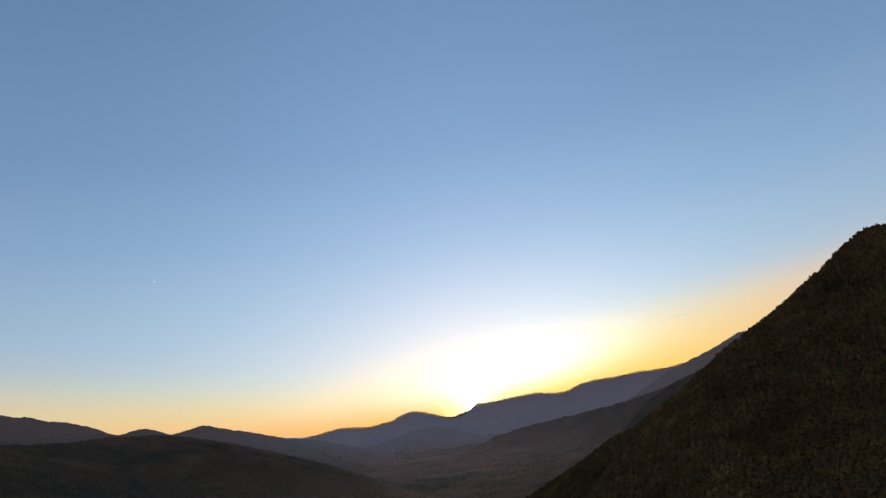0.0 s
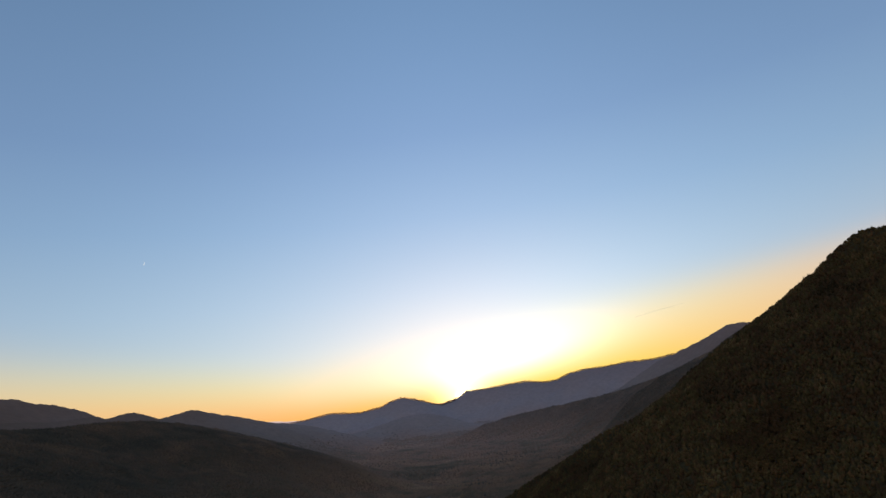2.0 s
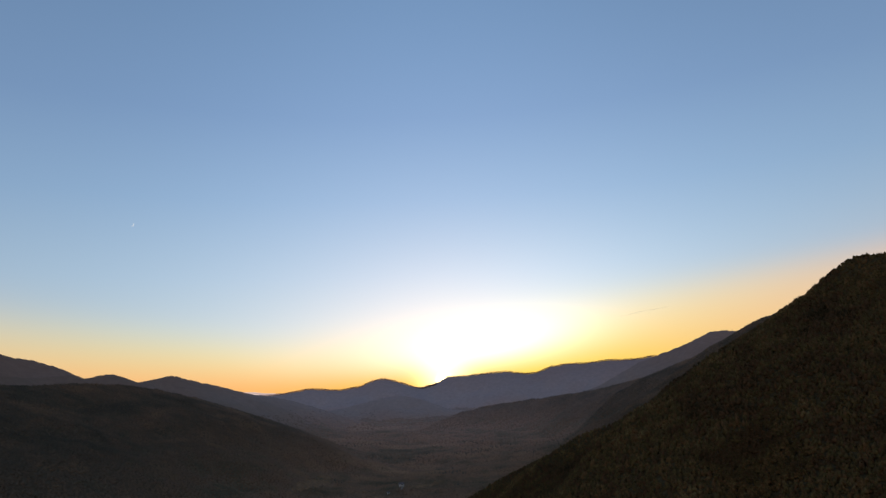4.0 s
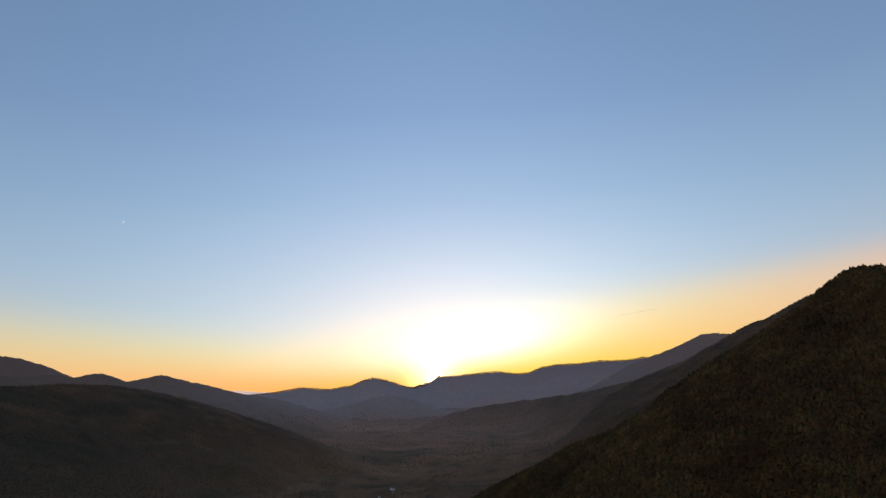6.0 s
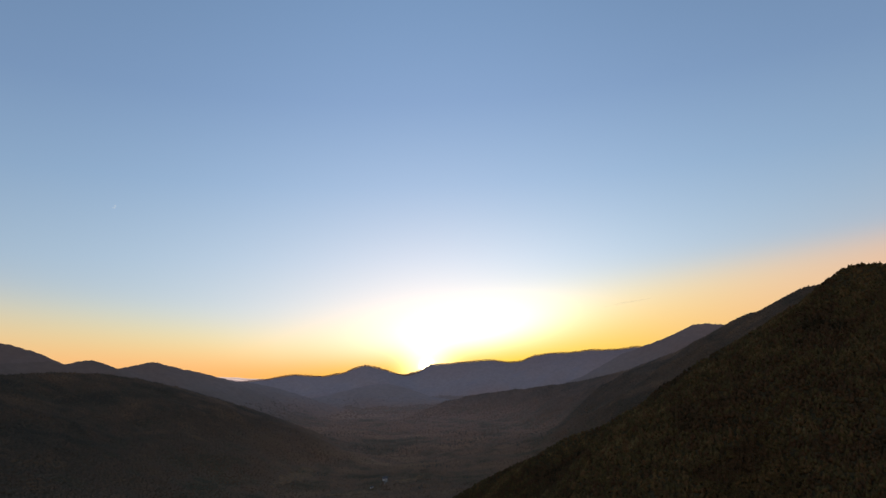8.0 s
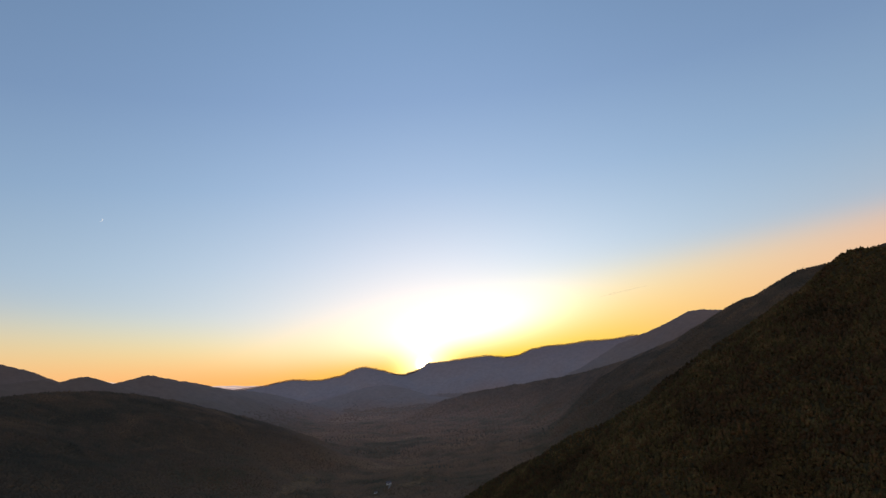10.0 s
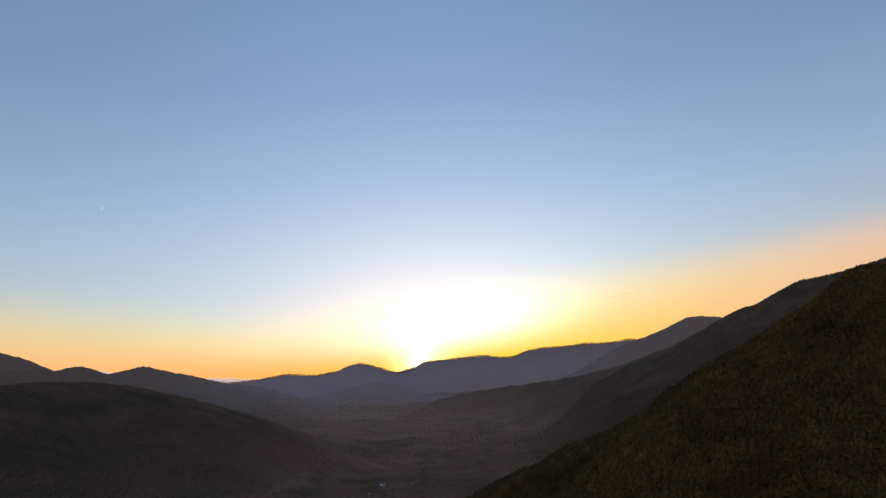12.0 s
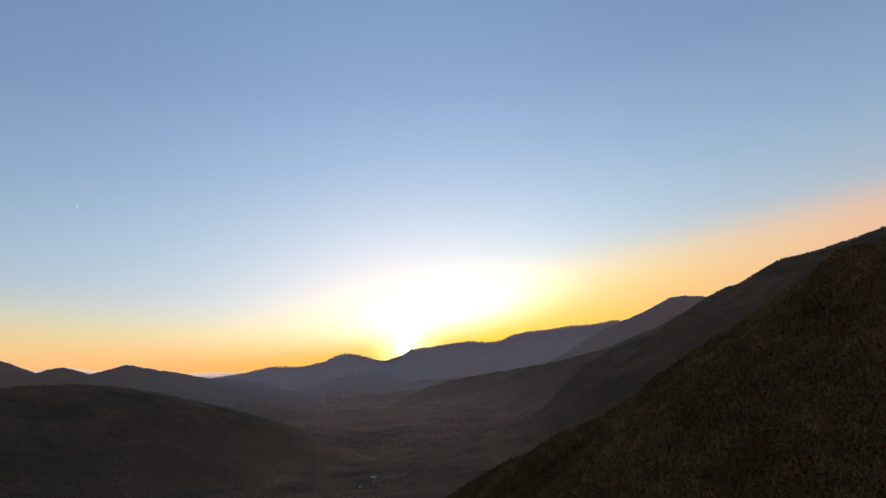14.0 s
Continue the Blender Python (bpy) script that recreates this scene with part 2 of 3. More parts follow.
CRESTS["knob"] = (0.60, 0, [(828, 3041, 205), (956, 3002, 274), (1049, 2970, 303), (1138, 2936, 336), (1185, 2917, 354), (1244, 2892, 384), (1287, 2873, 385),
        (1371, 2832, 373), (1489, 2771, 337), (1650, 2676, 276)])
CRESTS["centre_far"] = (0.60, 6, [(-1331, 4524, 199), (-1190, 4563, 212), (-1045, 4598, 222), (-897, 4630, 247), (-667, 4668, 227), (-510, 4688, 252), (-431, 4696, 285),
        (-371, 4701, 294), (-311, 4705, 280), (-232, 4709, 254), (-132, 4713, 218), (8, 4715, 165)])
CRESTS["right_far"] = (0.60, 6, [(-259, 4730, 162), (-157, 4734, 194), (-129, 4735, 203), (-63, 4736, 226), (8, 4737, 242), (30, 4737, 249), (70, 4736, 252), (84, 4736, 285), (210, 4732, 284),
        (353, 4723, 295), (515, 4708, 301), (635, 4693, 280), (735, 4678, 284), (836, 4661, 320), (935, 4642, 332), (1051, 4617, 331),
        (1224, 4574, 343), (1390, 4526, 339), (1511, 4465, 351), (1608, 4410, 330)])


def dense(points, step):
    """The crest line with a point every few metres."""
    p = np.array(points, float)
    run = np.concatenate([[0], np.cumsum(np.hypot(*np.diff(p[:, :2], axis=0).T))])
    s = np.arange(0, run[-1], step)
    return np.stack([np.interp(s, run, p[:, k]) for k in range(3)], 1)


STEP = {"near_spur": 4, "right_mid": 11, "left_near": 11}
LINES = {name: (steep, trees, dense(points, STEP.get(name, 22))) for name, (steep, trees, points) in CRESTS.items()}


def land(x, y):
    """The height of the land, and which crest's flank it is (-1: the valley floor)."""
    x, y = np.asarray(x, float), np.asarray(y, float)
    far = np.hypot(x, y)
    floor = 12 + 8 * swell(x, y, 260, 3) + 6 * swell(x, y, 95, 4) + 0.012 * np.abs(x + 60) * (far < 2600)
    floor = floor + np.clip((y - 1380) / 1900, 0, 1) ** 1.2 * (32 + 14 * swell(x, y, 420, 13))
    floor = floor + 8 * np.exp(-((x + 60) / 75) ** 2 - ((y - 1212) / 65) ** 2)  # a mound under the house, raised to fit the camera's view
    best, which = floor, np.full(x.shape, -1)
    warp = 1 + 0.16 * swell(x, y, 170, 5) + 0.10 * swell(x, y, 70, 6)
    for k, (steep, trees, line) in enumerate(LINES.values()):
        top = np.full(x.shape, -1e3)
        for part in np.array_split(line, max(1, len(line) // 12)):
            c, reach = part.mean(0), 900.0
            near = (np.abs(x - c[0]) < reach + 300) & (np.abs(y - c[1]) < reach + 300)
            if not near.any():
                continue
            d = np.hypot(x[near][:, None] - part[:, 0], y[near][:, None] - part[:, 1])
            d = np.sqrt(d * d + 25) - 5 + 22 * (1 - np.exp(-d * d / (d + 4) / 32)) if k == 0 else d * d / (d + 8.0)
            steps = 14 * swell(x[near], y[near], 150, 31) + 7 * swell(x[near], y[near], 60, 32) if k == 1 else 0.0
            top[near] = np.maximum(top[near], (part[:, 2] - steep * (d + np.minimum(d, 220) * (warp[near][:, None] - 1))).max(1) + steps * np.clip((d.min(1) - 15) / 120, 0, 1))
        top = top - trees
        which = np.where((top > best) & ((top > 75) | (k != 1)), k, which)
        if k in (3, 4):  # long hollow feet
            best = np.maximum(best, top) + 14 * np.clip(1 - np.abs(top - best) / 56, 0, 1) ** 2
        else:
            best = np.maximum(best, top) + 6 * np.exp(-((top - best) / 14.0) ** 2)
    rough = 1.6 * swell(x, y, 26, 7) + 0.8 * swell(x, y, 11, 8)
    return best + rough * np.where(far > 2500, 1.6, 1.0), which


def sheet(name, verts, faces, mats, index=None, smooth=True):
    me = bpy.data.meshes.new(name)
    me.vertices.add(len(verts))
    me.vertices.foreach_set("co", np.asarray(verts, np.float32).ravel())
    k = faces.shape[1]
    me.loops.add(faces.size)
    me.loops.foreach_set("vertex_index", faces.astype(np.int32).ravel())
    me.polygons.add(len(faces))
    me.polygons.foreach_set("loop_start", np.arange(0, faces.size, k, dtype=np.int32))
    me.polygons.foreach_set("loop_total", np.full(len(faces), k, np.int32))
    for m in mats:
        me.materials.append(m)
    if index is not None:
        me.polygons.foreach_set("material_index", index.astype(np.int32))
    me.polygons.foreach_set("use_smooth", np.full(len(faces), smooth))
    me.update(calc_edges=True)
    me.validate()
    return new(name, me)


azs = np.radians(np.concatenate([np.arange(-180, -44, 2.0), np.arange(-44, 44, 0.14), np.arange(44, 180, 2.0)]))
rs = np.concatenate([[0.0], np.arange(25, 300, 14.0), np.arange(300, 1000, 5.0), np.arange(1000, 4901, 17.0), [5300, 6000, 8000, 12000, 20000]])
AZ, RR = np.meshgrid(azs, rs, indexing="ij")
GX, GY = RR * np.sin(AZ), RR * np.cos(AZ)
GZ, GK = land(GX.ravel(), GY.ravel())
nr = len(rs)
ai = np.arange(len(azs))
ri = np.arange(nr - 1)
A, B = np.meshgrid(ai, ri, indexing="ij")
A2 = (A + 1) % len(azs)
quads = np.stack([A * nr + B, A2 * nr + B, A2 * nr + B + 1, A * nr + B + 1], -1).reshape(-1, 4)
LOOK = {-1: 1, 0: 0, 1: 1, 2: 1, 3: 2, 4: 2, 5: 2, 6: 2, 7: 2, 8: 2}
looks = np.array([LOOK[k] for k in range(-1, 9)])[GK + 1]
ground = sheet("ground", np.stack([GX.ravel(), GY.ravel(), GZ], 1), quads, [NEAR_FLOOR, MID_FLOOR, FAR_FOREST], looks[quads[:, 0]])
tagged(ground, "forested valley floor and mountain ridges in shade", "ground", kind="structure")


# ---- woods ----
# a small eight-sided ball, the seed of a clump of leaves
LUMP_V = np.array([(1, 0, 0), (-1, 0, 0), (0, 1, 0), (0, -1, 0), (0, 0, 1), (0, 0, -1)], float)
LUMP_F = np.array([(0, 2, 4), (2, 1, 4), (1, 3, 4), (3, 0, 4), (2, 0, 5), (1, 2, 5), (3, 1, 5), (0, 3, 5)])
rng = np.random.default_rng(7)


def clumps(name, centres, sizes, mat, label, ragged=0.3, smooth=True):
    """Many uneven leaf clumps in one mesh. sizes: half-widths and half-heights, a row a clump."""
    n, k = len(centres), len(LUMP_V)
    grow = 1 + ragged * rng.uniform(-1, 1, (n, k, 1))
    turn = rng.uniform(0, 2 * math.pi, n)
    c, s = np.cos(turn)[:, None], np.sin(turn)[:, None]
    v = LUMP_V[None] * grow * sizes[:, [0, 0, 1]][:, None]
    v = np.stack([v[..., 0] * c - v[..., 1] * s, v[..., 0] * s + v[..., 1] * c, v[..., 2]], -1) + centres[:, None]
    f = LUMP_F[None] + (np.arange(n) * k)[:, None, None]
    ob = sheet(name, v.reshape(-1, 3), f.reshape(-1, 3), [mat], smooth=smooth)
    return tagged(ob, label, "trees", kind="stuff")


def scatter(box, space, seed):
    """Jittered places on a grid."""
    g = np.random.default_rng(seed)
    x, y = np.meshgrid(np.arange(box[0], box[1], space), np.arange(box[2], box[3], space))
    x = x.ravel() + g.uniform(-0.48, 0.48, x.size) * space
    y = y.ravel() + g.uniform(-0.48, 0.48, y.size) * space
    return x, y


def in_view(x, y, margin=3.0):
    return np.abs(np.degrees(np.arctan2(x, y + 5))) < 39 + margin


SPACE = 3.35
GROVE = (164, 218, 388, 442)  # the stretch of the spur where each tree stands as a thing of its own


def in_grove(x, y):
    return (x > GROVE[0]) & (x < GROVE[1]) & (y > GROVE[2]) & (y < GROVE[3])


def crowns(x, y, z, tall, wide, lumps):
    """Centres and sizes of the leaf clumps of many trees: broad below, narrow at the tip."""
    at, size = [], []
    for q in range(lumps):
        h = np.clip((q + rng.uniform(0, 1, len(x))) / lumps, 0.05, 0.97)
        out = wide * 0.85 * (1 - h) ** 0.6 * rng.uniform(0.3, 1.0, len(x))
        turn = q * 2.4 + rng.uniform(-0.8, 0.8, len(x))
        at.append(np.stack([x + out * np.cos(turn), y + out * np.sin(turn), z + tall * (0.22 + 0.68 * h)], 1))
        r = wide * rng.uniform(0.38, 0.64, len(x)) * (1.15 - 0.5 * h)
        size.append(np.stack([r, r * rng.uniform(1.1, 2.0, len(x))], 1))
    return np.concatenate(at), np.concatenate(size)


# the wooded spur
x, y = scatter((-20, 600, 240, 960), SPACE, 11)
keep = in_view(x, y) & ~in_grove(x, y)
x, y = x[keep], y[keep]
z, k = land(x, y)
keep = k == 0
x, y, z = x[keep], y[keep], z[keep]
crest = LINES["near_spur"][2]
along = np.gradient(crest[:, :2], axis=0)


def beside(x, y):
    """The distance from the spur's crest, minus on its back."""
    d = np.hypot(x[:, None] - crest[:, 0], y[:, None] - crest[:, 1])
    q = d.argmin(1)
    side = along[q, 0] * (y - crest[q, 1]) - along[q, 1] * (x - crest[q, 0])
    return d.min(1) * np.where(side > 0, 1, -1)


off = np.concatenate([beside(a, b) for a, b in zip(np.array_split(x, 40), np.array_split(y, 40))])
keep = (off > -50) | (rng.uniform(0, 1, len(x)) < 0.25)  # thinner woods on the back of the spur
x, y, z, off = x[keep], y[keep], z[keep], np.abs(off[keep])
tall = rng.uniform(3.4, 7.2, len(x)) * (0.97 + 0.2 * swell(x, y, 60, 9)) * np.clip(0.34 + off / 40, 0, 1) * 1.15  # low on the crest, to fit its outline in the camera's view
wide = rng.uniform(1.5, 2.95, len(x)) * np.clip(tall / 5.5, 0.45, 1.1)
at, size = crowns(x, y, z - 1.0 - 0.22 * tall, tall, wide, 8)
clumps("spur_woods", at, size, NEAR_FOREST, "dense autumn woodland on a steep mountain spur", 0.5)

# bushes and saplings that fill the gaps between the crowns
x, y = scatter((-20, 600, 240, 960), 3.1, 14)
keep = in_view(x, y)
x, y = x[keep], y[keep]
z, k = land(x, y)
keep = k == 0
x, y, z = x[keep], y[keep], z[keep]
half = rng.uniform(1.1, 2.1, len(x))
clumps("spur_undergrowth", np.stack([x, y, z + 0.35 * half], 1), np.stack([half, half * rng.uniform(0.6, 1.2, len(x))], 1), NEAR_FOREST,
       "brown and olive undergrowth between the trees of the spur", 0.5)

# woods of the valley and of the lower hills, with the fields left open
FIELDS = ((-28, 1212, 58, 15, 66), (-228, 1255, 20, 110, -5), (-116, 1118, 46, 14, 12))


def canopy(name, box, space, half, flanks, mat, label, bare=-1.0, around=False, lumps=1):
    """A closed cover of crowns over some flanks (-1: the floor of the valley)."""
    x, y = scatter(box, space, 12)
    keep = in_view(x, y, 0.0) | around
    x, y = x[keep], y[keep]
    z, k = land(x, y)
    fields = (np.abs(x + 67) < 7) & (np.abs(y - 1172) < 46)
    for cx, cy, long, wide, turn in FIELDS:
        c, d = math.cos(radians(turn)), math.sin(radians(turn))
        for step in (0, 14):  # also cleared towards the camera, to keep the field in its view
            u, v = (x - cx) * c + (y + step - cy) * d, (y + step - cy) * c - (x - cx) * d
            fields |= (u / long) ** 2 + (v / wide) ** 2 < 0.9
    shrubs = np.random.default_rng(23).uniform(0, 1, len(x)) < 0.22
    patchy = swell(x, y, 120, 21) + 0.5 * swell(x, y, 45, 22)
    thin = np.random.default_rng(19).uniform(0, 1, len(x)) < np.clip((3500 - y) / 900, 0, 1)
    thin &= (k < 3) | (z < 60 + 70 * np.random.default_rng(20).uniform(0, 1, len(x)) ** 2)  # woods thin out up the feet of the hills
    keep = np.isin(k, flanks) & (~fields | shrubs) & ((k != -1) | (patchy > bare)) & thin
    x, y, z = x[keep], y[keep], z[keep]
    if lumps > 1:
        tall = half * rng.uniform(1.9, 3.1, len(x))
        at, size = crowns(x, y, z - 0.25 * tall, tall, half * rng.uniform(0.75, 1.2, len(x)), lumps)
        return clumps(name, at, size, mat, label, 0.5)
    size = np.stack([half * rng.uniform(0.7, 1.45, len(x)), half * rng.uniform(0.7, 1.25, len(x))], 1)
    return clumps(name, np.stack([x, y, z - 0.2 * half], 1), size, mat, label)


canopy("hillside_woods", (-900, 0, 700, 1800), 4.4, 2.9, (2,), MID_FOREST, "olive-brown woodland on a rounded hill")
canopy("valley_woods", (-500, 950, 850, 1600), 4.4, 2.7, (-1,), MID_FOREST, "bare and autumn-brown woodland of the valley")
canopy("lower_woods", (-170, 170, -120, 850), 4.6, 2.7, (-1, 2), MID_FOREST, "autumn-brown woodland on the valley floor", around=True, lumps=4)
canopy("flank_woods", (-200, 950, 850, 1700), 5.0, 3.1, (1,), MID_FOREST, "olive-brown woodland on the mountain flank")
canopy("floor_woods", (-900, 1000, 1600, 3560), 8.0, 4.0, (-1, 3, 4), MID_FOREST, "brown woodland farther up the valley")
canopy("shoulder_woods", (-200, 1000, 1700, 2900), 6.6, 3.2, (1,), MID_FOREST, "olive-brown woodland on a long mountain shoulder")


# scattered dark evergreens that stand above the hardwoods of the valley
x, y = scatter((-420, 700, 900, 2300), 15.0, 17)
keep = in_view(x, y, 0.0)
x, y = x[keep], y[keep]
z, k = land(x, y)
open_ground = np.minimum(np.hypot((x + 40) / 70, (y - 1245) / 80), np.hypot((x + 190) / 80, (y - 1130) / 100)) < 1
keep = np.isin(k, (-1, 1)) & (z < 110) & ~open_ground & (swell(x, y, 110, 23) + 0.6 * swell(x, y, 40, 24) > 0.62)
x, y, z = x[keep], y[keep], z[keep]
tall = rng.uniform(4.2, 6.6, len(x))
at, size = crowns(x, y, z, tall, tall * rng.uniform(0.26, 0.38, len(x)), 6)
clumps("evergreens", at, size, EVERGREEN, "dark evergreen trees scattered over the valley woods")


# leaves added on the crests below the sun, backlit to imitate its orange glare
FRINGE = bpy.data.materials.new("glare_rim_foliage")
FRINGE.use_nodes = True
n = Nodes(FRINGE.node_tree)
speck = n.ramp(n.add("ShaderNodeNewGeometry").outputs["Random Per Island"], [(0.0, (0.13, 0.06, 0.03)), (1.0, (0.24, 0.12, 0.055))])
leaf = n.add("ShaderNodeMixShader", {0: 0.5, 1: n.add("ShaderNodeBsdfDiffuse", {"Color": (0.20, 0.15, 0.13, 1)}).outputs[0],
                                     2: n.add("ShaderNodeBsdfTranslucent", {"Color": speck}).outputs[0]})
n.add("ShaderNodeOutputMaterial", {"Surface": leaf.outputs[0]})
line = np.concatenate([dense(CRESTS[name][2], 0.07) for name in ("centre_far", "right_far")])
x = line[:, 0] + rng.uniform(-3, 3, len(line))
y = line[:, 1] + rng.uniform(-5, 5, len(line))
z = land(x, y)[0] + 8.0 * rng.uniform(-1, 1, len(x)) * (1 + 0.2 * swell(x, y, 40, 27))
u = rng.normal(0, 1, (len(x), 3)) * (1.0, 0.35, 1.0)
u *= (rng.uniform(0.8, 1.5, len(x)) / np.linalg.norm(u, axis=1))[:, None]
w = np.cross(u, rng.normal(0, 0.3, (len(x), 3)) + (0, 1, 0)) * 0.75
c = np.stack([x, y, z], 1)
leaves = np.stack([c - u, c + w, c + u, c - w], 1).reshape(-1, 3)
fringe = sheet("glare_rim_leaves", leaves, np.arange(len(leaves)).reshape(-1, 4), [FRINGE], smooth=False)
tagged(fringe, "backlit leaf fringe added along the far ridge for an orange glare rim", "trees", kind="stuff")


# ---- parts and things ----
def part(name, bm, mat, parent=None, label="", smooth=False):
    me = bpy.data.meshes.new(name)
    for f in bm.faces:
        f.smooth = smooth
    bm.to_mesh(me)
    bm.free()
    me.materials.append(mat)
    ob = new(name, me)
    ob.parent = parent
    if label:
        ob["label"] = label
    return ob


def tube(bm, a, b, ra, rb, sides=6):
    """A tapered limb from a to b."""
    a, b = Vector(a), Vector(b)
    side = (b - a).orthogonal().normalized()
    other = (b - a).normalized().cross(side)
    rings = []
    for p, r in ((a, ra), (b, rb)):
        rings.append([bm.verts.new(p + r * (math.cos(2 * math.pi * q / sides) * side + math.sin(2 * math.pi * q / sides) * other)) for q in range(sides)])
    for q in range(sides):
        w = (q + 1) % sides
        bm.faces.new((rings[0][q], rings[0][w], rings[1][w], rings[1][q]))
    bm.faces.new(rings[1])


BARK = plain("bark", (0.085, 0.07, 0.055), 0.95, 0.4, 6.0)
g = random.Random(5)


def tree(height, width, label):
    """A young forest tree: tapered trunk with limbs, and a crown of leaf clumps with gaps."""
    root = new("tree")
    tagged(root, label, "tree", "trees on the spur")
    bm = bmesh.new()
    lean = Vector((g.uniform(-0.3, 0.3), g.uniform(-0.3, 0.3), 0))
    tube(bm, (0, 0, -0.6), lean * 0.5 + Vector((0, 0, height * 0.45)), height * 0.022, height * 0.015)
    tube(bm, lean * 0.5 + Vector((0, 0, height * 0.45)), lean + Vector((0, 0, height * 0.93)), height * 0.015, height * 0.004)
    limbs = []
    for q in range(7):
        h = height * g.uniform(0.30, 0.80)
        turn, out = q * 2.4 + g.uniform(-0.4, 0.4), width * g.uniform(0.55, 0.95) * (1.15 - h / height)
        end = Vector((out * math.cos(turn), out * math.sin(turn), h + height * g.uniform(0.05, 0.14)))
        tube(bm, lean * (h / height) + Vector((0, 0, h)), end, height * 0.008, height * 0.002, 4)
        limbs.append(end)
    part("trunk", bm, BARK, root)
    bm = bmesh.new()
    spots = limbs + [lean + Vector((g.uniform(-0.35, 0.35) * width, g.uniform(-0.35, 0.35) * width, height * u)) for u in (0.42, 0.55, 0.66, 0.78, 0.88, 0.95)]
    for p in spots:
        r = width * g.uniform(0.30, 0.52) * (1.25 - 0.75 * p.z / height)
        made = bmesh.ops.create_icosphere(bm, subdivisions=1, radius=1.0, matrix=Matrix.Translation(p) @ pose(0, 0, 0, g.uniform(0, 180), 0, g.uniform(0, 360)))
        for v in made["verts"]:
            v.co = p + (v.co - p) * r * g.uniform(0.6, 1.35)
    # single sprays of leaves that break the outline
    for q in range(90):
        p = g.choice(spots) + Vector((g.gauss(0, 1), g.gauss(0, 1), g.gauss(0, 0.9))) * width * 0.33
        u = Vector((g.gauss(0, 1), g.gauss(0, 1), g.gauss(0, 1))).normalized() * width * g.uniform(0.07, 0.14)
        w = u.orthogonal().normalized() * u.length * 0.6
        bm.faces.new([bm.verts.new(p - u), bm.verts.new(p + w), bm.verts.new(p + u), bm.verts.new(p - w)])
    part("crown", bm, NEAR_FOREST, root)
    return root


KINDS = [tree(5.6, 2.0, "young forest tree with dull olive-green autumn leaves"),
         tree(6.4, 2.2, "young forest tree with rust-brown autumn leaves"),
         tree(4.8, 2.1, "small rounded forest tree with brown-green leaves"),
         tree(6.1, 1.8, "slender forest tree with thinning yellow-brown leaves"),
         tree(5.2, 2.3, "broad low forest tree with dark green leaves")]
x, y = scatter(GROVE, 3.15, 31)
z, k = land(x, y)
spots = [(a, b, c) for a, b, c, d in zip(x, y, z, k) if d == 0 and in_grove(a, b)][:298]
for q, (a, b, c) in enumerate(spots):
    kind = KINDS[g.randrange(5)]
    m = pose(a, b, c - 0.1, 0, 0, g.uniform(0, 360))
    one = kind if kind.location.length == 0 else None
    if one is not None:
        one.matrix_basis = m
    else:
        grown = copy_thing(kind, m)
        grown.scale = (g.uniform(0.95, 1.25),) * 2 + (g.uniform(0.8, 1.15),)

# ---- the clearing, its house and shed ----
GRASS = forest("dry_grass", [(0.25, (0.200, 0.122, 0.066)), (0.75, (0.285, 0.176, 0.096))], 0.10, 0.3, 0.0)
TRACK = plain("gravel_track", (0.24, 0.20, 0.15), 0.95, 0.3, 1.5)
WHITE = plain("white_clapboard", (0.80, 0.79, 0.76), 0.6, 0.06, 2.0)
ROOF = plain("grey_shingles", (0.13, 0.12, 0.12), 0.9, 0.25, 2.0)
GLASS = plain("dark_window_glass", (0.03, 0.035, 0.04), 0.08, 0.0)
DOOR = plain("brown_door_paint", (0.14, 0.07, 0.04), 0.5, 0.1)
BRICK = plain("chimney_brick", (0.28, 0.13, 0.09), 0.9, 0.3, 6.0)


def clearing(name, cx, cy, long, wide, turn, seed, label, mat, lift, kind="structure"):
    """Open ground draped over the land, with an uneven edge."""
    n, rings = 40, 9
    a = np.linspace(0, 2 * math.pi, n, endpoint=False)
    edge = 1 + 0.22 * np.sin(3 * a + seed) + 0.12 * np.sin(7 * a + 2 * seed) + 0.08 * np.sin(11 * a + 3 * seed)
    r = np.linspace(0.02, 1, rings)[:, None] * edge
    u, v = long * r * np.cos(a), wide * r * np.sin(a)
    c, s = math.cos(radians(turn)), math.sin(radians(turn))
    px, py = (cx + u * c - v * s).ravel(), (cy + u * s + v * c).ravel()
    pz = land(px, py)[0] + lift
    i, j = np.meshgrid(np.arange(rings - 1), np.arange(n), indexing="ij")
    j2 = (j + 1) % n
    f = np.stack([i * n + j, (i + 1) * n + j, (i + 1) * n + j2, i * n + j2], -1).reshape(-1, 4)
    return tagged(sheet(name, np.stack([px, py, pz], 1), f, [mat]), label, "ground", kind=kind)


clearing("meadow", *FIELDS[0], 1.0, "dry brown grass clearing beside the house", GRASS, 0.5)
clearing("meadow", *FIELDS[1], 2.2, "pale dry grass field in the valley", GRASS, 0.5)
clearing("meadow", *FIELDS[2], 3.1, "dry brown grass field on the valley floor", GRASS, 0.5)
clearing("driveway", -66, 1184, 1.5, 22, -4, 0.4, "pale gravel driveway below the house", TRACK, 0.8)


def box(bm, x0, x1, y0, y1, z0, z1):
    v = [bm.verts.new((x, y, z)) for z in (z0, z1) for x, y in ((x0, y0), (x1, y0), (x1, y1), (x0, y1))]
    for q in ((0, 3, 2, 1), (4, 5, 6, 7), (0, 1, 5, 4), (1, 2, 6, 5), (2, 3, 7, 6), (3, 0, 4, 7)):
        bm.faces.new([v[k] for k in q])


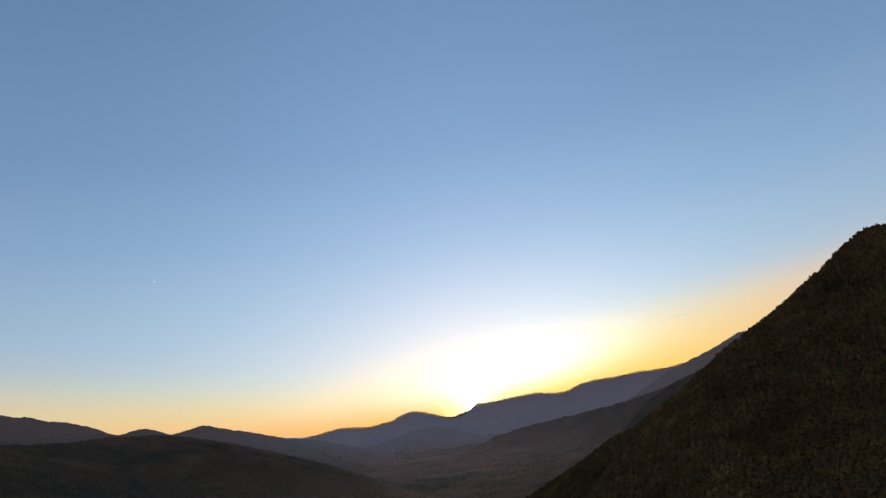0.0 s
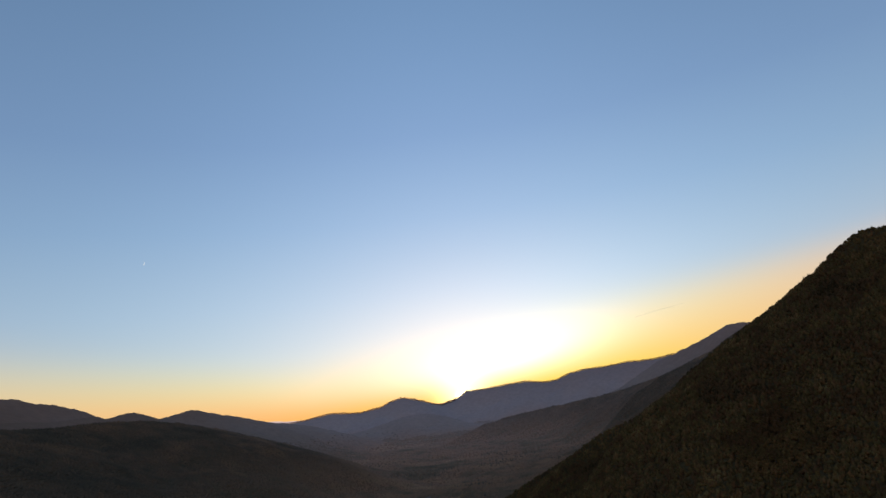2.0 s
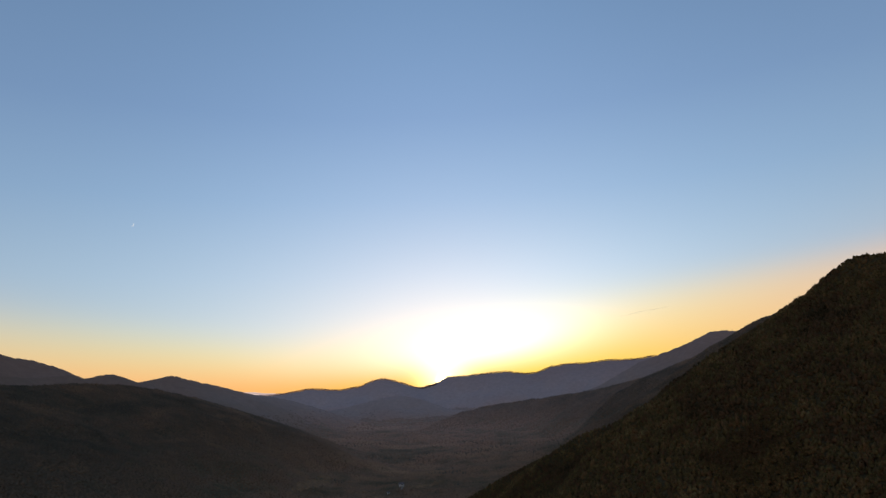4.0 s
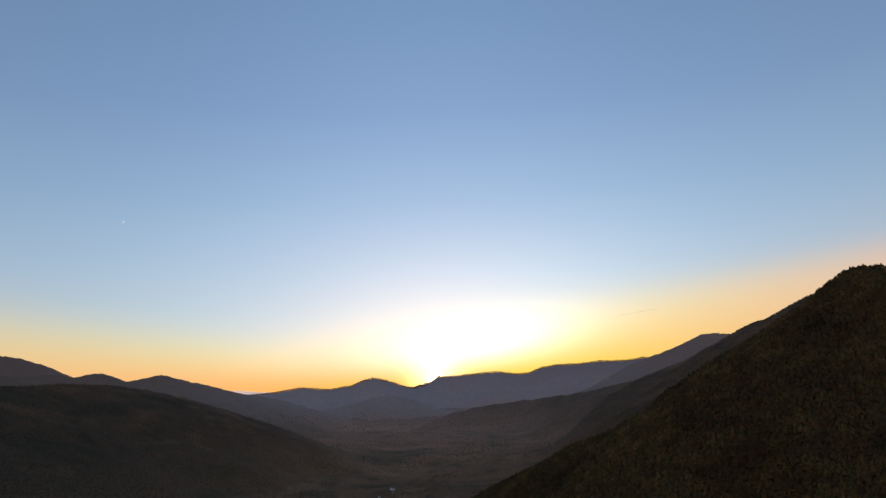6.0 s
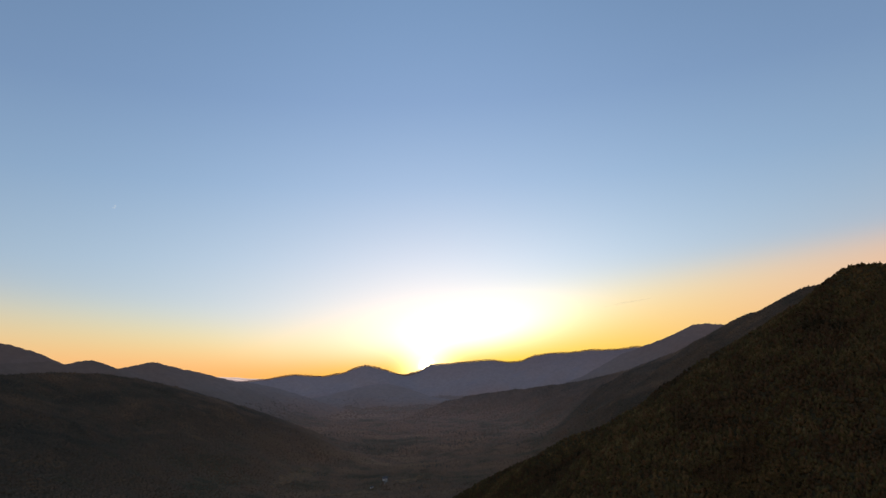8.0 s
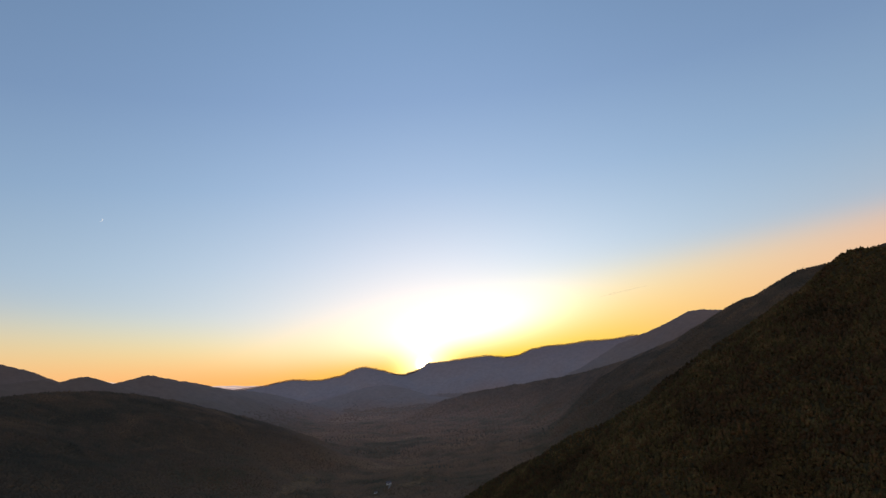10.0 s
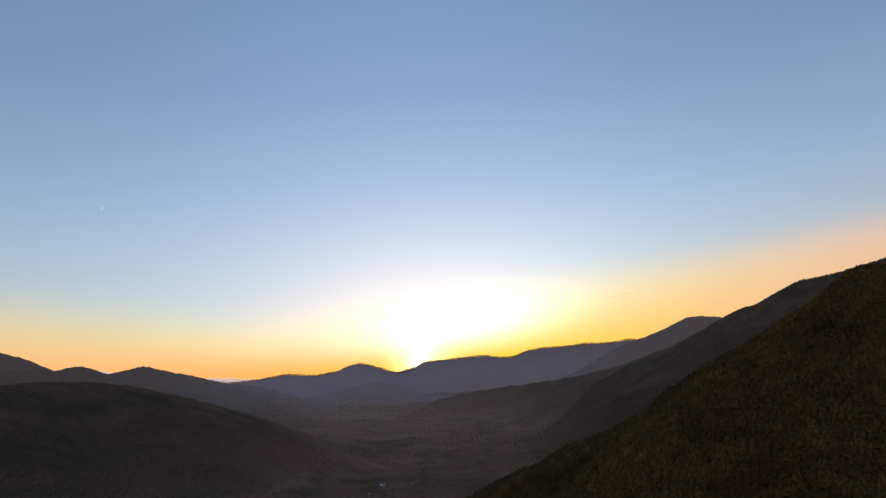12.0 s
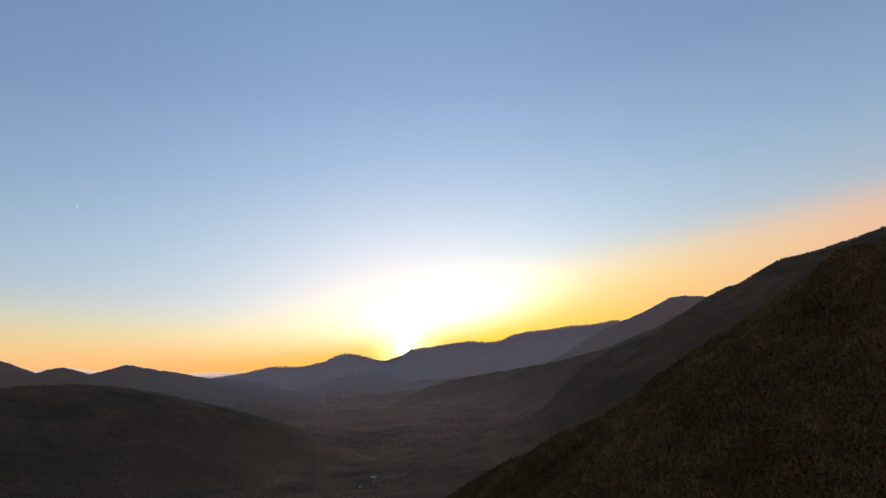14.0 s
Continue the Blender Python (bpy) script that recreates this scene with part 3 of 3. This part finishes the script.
def house(name, px, py, turn, long, deep, tall, label, windows, chimney):
    ground_z = float(land(np.array([px]), np.array([py]))[0][0])
    root = new(name)
    root.matrix_basis = pose(px, py, ground_z + 0.2, 0, 0, turn)
    tagged(root, label, "house" if chimney else "shed")
    l, d = long / 2, deep / 2
    rise = deep * 0.42
    bm = bmesh.new()
    v = [bm.verts.new(p) for p in ((-l, -d, -1.5), (l, -d, -1.5), (l, d, -1.5), (-l, d, -1.5), (-l, -d, tall), (l, -d, tall), (l, d, tall), (-l, d, tall),
                                   (-l, 0, tall + rise), (l, 0, tall + rise))]
    for q in ((0, 1, 5, 4), (2, 3, 7, 6), (1, 2, 6, 9, 5), (3, 0, 4, 8, 7), (0, 3, 2, 1)):
        bm.faces.new([v[k] for k in q])
    wall = part("wall", bm, WHITE, root)
    bm = bmesh.new()
    for side in (-1, 1):
        e = 0.45
        p = [(-l - e, side * (d + e), tall - e * rise / d), (l + e, side * (d + e), tall - e * rise / d), (l + e, 0, tall + rise), (-l - e, 0, tall + rise)]
        low = [bm.verts.new(q) for q in p]
        top = [bm.verts.new((q[0], q[1], q[2] + 0.2)) for q in p]
        for q in ((0, 1, 2, 3),):
            bm.faces.new([low[k] for k in q])
            bm.faces.new([top[k] for k in reversed(q)])
        for q in range(4):
            bm.faces.new((low[q], low[(q + 1) % 4], top[(q + 1) % 4], top[q]))
    roof = part("roof", bm, ROOF, root, "grey shingle gable roof")
    for wx in windows:
        bm = bmesh.new()
        box(bm, wx - 0.55, wx + 0.55, -d - 0.06, -d + 0.02, 1.0, 2.3)
        window = part("window", bm, WHITE, root)
        bm = bmesh.new()
        box(bm, wx - 0.45, wx + 0.45, -d - 0.09, -d - 0.061, 1.1, 2.2)
        part("pane", bm, GLASS, window, "dark glass pane")
    bm = bmesh.new()
    box(bm, -0.48, 0.48, -d - 0.08, -d + 0.02, 0.0, 2.05)
    part("door", bm, DOOR, root, "brown painted door")
    if chimney:
        bm = bmesh.new()
        box(bm, l * 0.5, l * 0.5 + 0.8, 0.3, 1.1, tall, tall + rise + 1.0)
        part("chimney", bm, BRICK, roof, "red brick chimney")
    return root


house("house", -69, 1210, 12, 8.0, 5.6, 2.9, "small white clapboard house with grey gable roof", (-2.8, -1.4, 1.5, 2.9), True)
house("shed", -88, 1150, -20, 4.0, 3.0, 2.3, "small white wooden shed in the valley", (1.2,), False)

# ---- low cloud and mist far beyond the ridges, its sunlight put in as glow ----
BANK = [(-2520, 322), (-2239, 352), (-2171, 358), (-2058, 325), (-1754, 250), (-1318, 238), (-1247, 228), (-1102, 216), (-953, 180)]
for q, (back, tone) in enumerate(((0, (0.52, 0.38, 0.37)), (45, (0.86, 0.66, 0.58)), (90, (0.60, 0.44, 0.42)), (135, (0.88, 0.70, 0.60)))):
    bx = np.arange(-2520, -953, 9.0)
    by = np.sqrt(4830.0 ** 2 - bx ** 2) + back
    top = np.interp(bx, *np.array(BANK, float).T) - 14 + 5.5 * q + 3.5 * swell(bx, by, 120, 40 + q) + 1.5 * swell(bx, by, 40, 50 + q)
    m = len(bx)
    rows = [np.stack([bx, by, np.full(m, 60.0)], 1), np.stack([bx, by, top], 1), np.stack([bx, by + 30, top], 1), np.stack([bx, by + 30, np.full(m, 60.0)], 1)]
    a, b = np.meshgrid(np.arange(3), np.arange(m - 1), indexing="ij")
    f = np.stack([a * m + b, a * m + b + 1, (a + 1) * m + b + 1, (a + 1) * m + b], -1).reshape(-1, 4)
    tagged(sheet("backdrop", np.concatenate(rows), f, [glowing("cloud_glow", tone, 0.9)]), "pale pink glowing strip for low cloud and mist beyond the ridges", "cloud", kind="structure")

# ---- the sky's small things ----
MOON = glowing("moonlight", (0.93, 0.97, 1.0), 0.78)


def crescent(at, radius, thick, turn):
    """A thin sickle moon, facing the valley."""
    bm = bmesh.new()
    n, front, back = 16, [], []
    for q in range(n + 1):
        a = math.pi * (q / n - 0.5) * 0.95
        o, i = Vector((math.cos(a), 0, math.sin(a))) * radius, Vector((math.cos(a) * (1 - thick), 0, math.sin(a))) * radius
        for y, row in ((0.0, front), (2.0, back)):
            row.append((bm.verts.new((o.x, y, o.z)), bm.verts.new((i.x - 0.02, y, i.z))))
    for q in range(n):
        bm.faces.new((front[q][0], front[q + 1][0], front[q + 1][1], front[q][1]))
        bm.faces.new((back[q][1], back[q + 1][1], back[q + 1][0], back[q][0]))
        bm.faces.new((front[q][0], back[q][0], back[q + 1][0], front[q + 1][0]))
        bm.faces.new((front[q][1], front[q + 1][1], back[q + 1][1], back[q][1]))
    ob = part("moon", bm, MOON)
    ob.matrix_basis = pose(*at, 0, turn, 25)
    return tagged(ob, "thin white crescent moon in the morning sky", "moon", kind="structure")


crescent((-1919, 4078, 1335), 13.0, 0.32, 30)
TRAIL = bpy.data.materials.new("vapour")
TRAIL.use_nodes = True
n = Nodes(TRAIL.node_tree)
wisp = n.add("ShaderNodeTexNoise", {"Vector": n.add("ShaderNodeNewGeometry").outputs["Position"], "Scale": 0.02, "Detail": 3.0}).outputs[0]
veil = n.add("ShaderNodeMixShader", {0: n.math("MULTIPLY", wisp, 0.065), 1: n.add("ShaderNodeBsdfTransparent").outputs[0],
                                     2: n.add("ShaderNodeBsdfDiffuse", {"Color": (0.75, 0.70, 0.68, 1)}).outputs[0]})
n.add("ShaderNodeOutputMaterial", {"Surface": veil.outputs[0]})
bm = bmesh.new()
ends = [Vector((1291, 4418, 622)), Vector((1390, 4386, 640)), Vector((1470, 4360, 649)), Vector((1596, 4317, 665))]
for a, b, ra, rb in zip(ends, ends[1:], (2, 6, 6), (6, 6, 2)):
    tube(bm, a, b, ra, rb, 8)
tagged(part("contrail", bm, TRAIL, smooth=True), "thin fading grey contrail in the morning sky", "contrail", kind="structure")
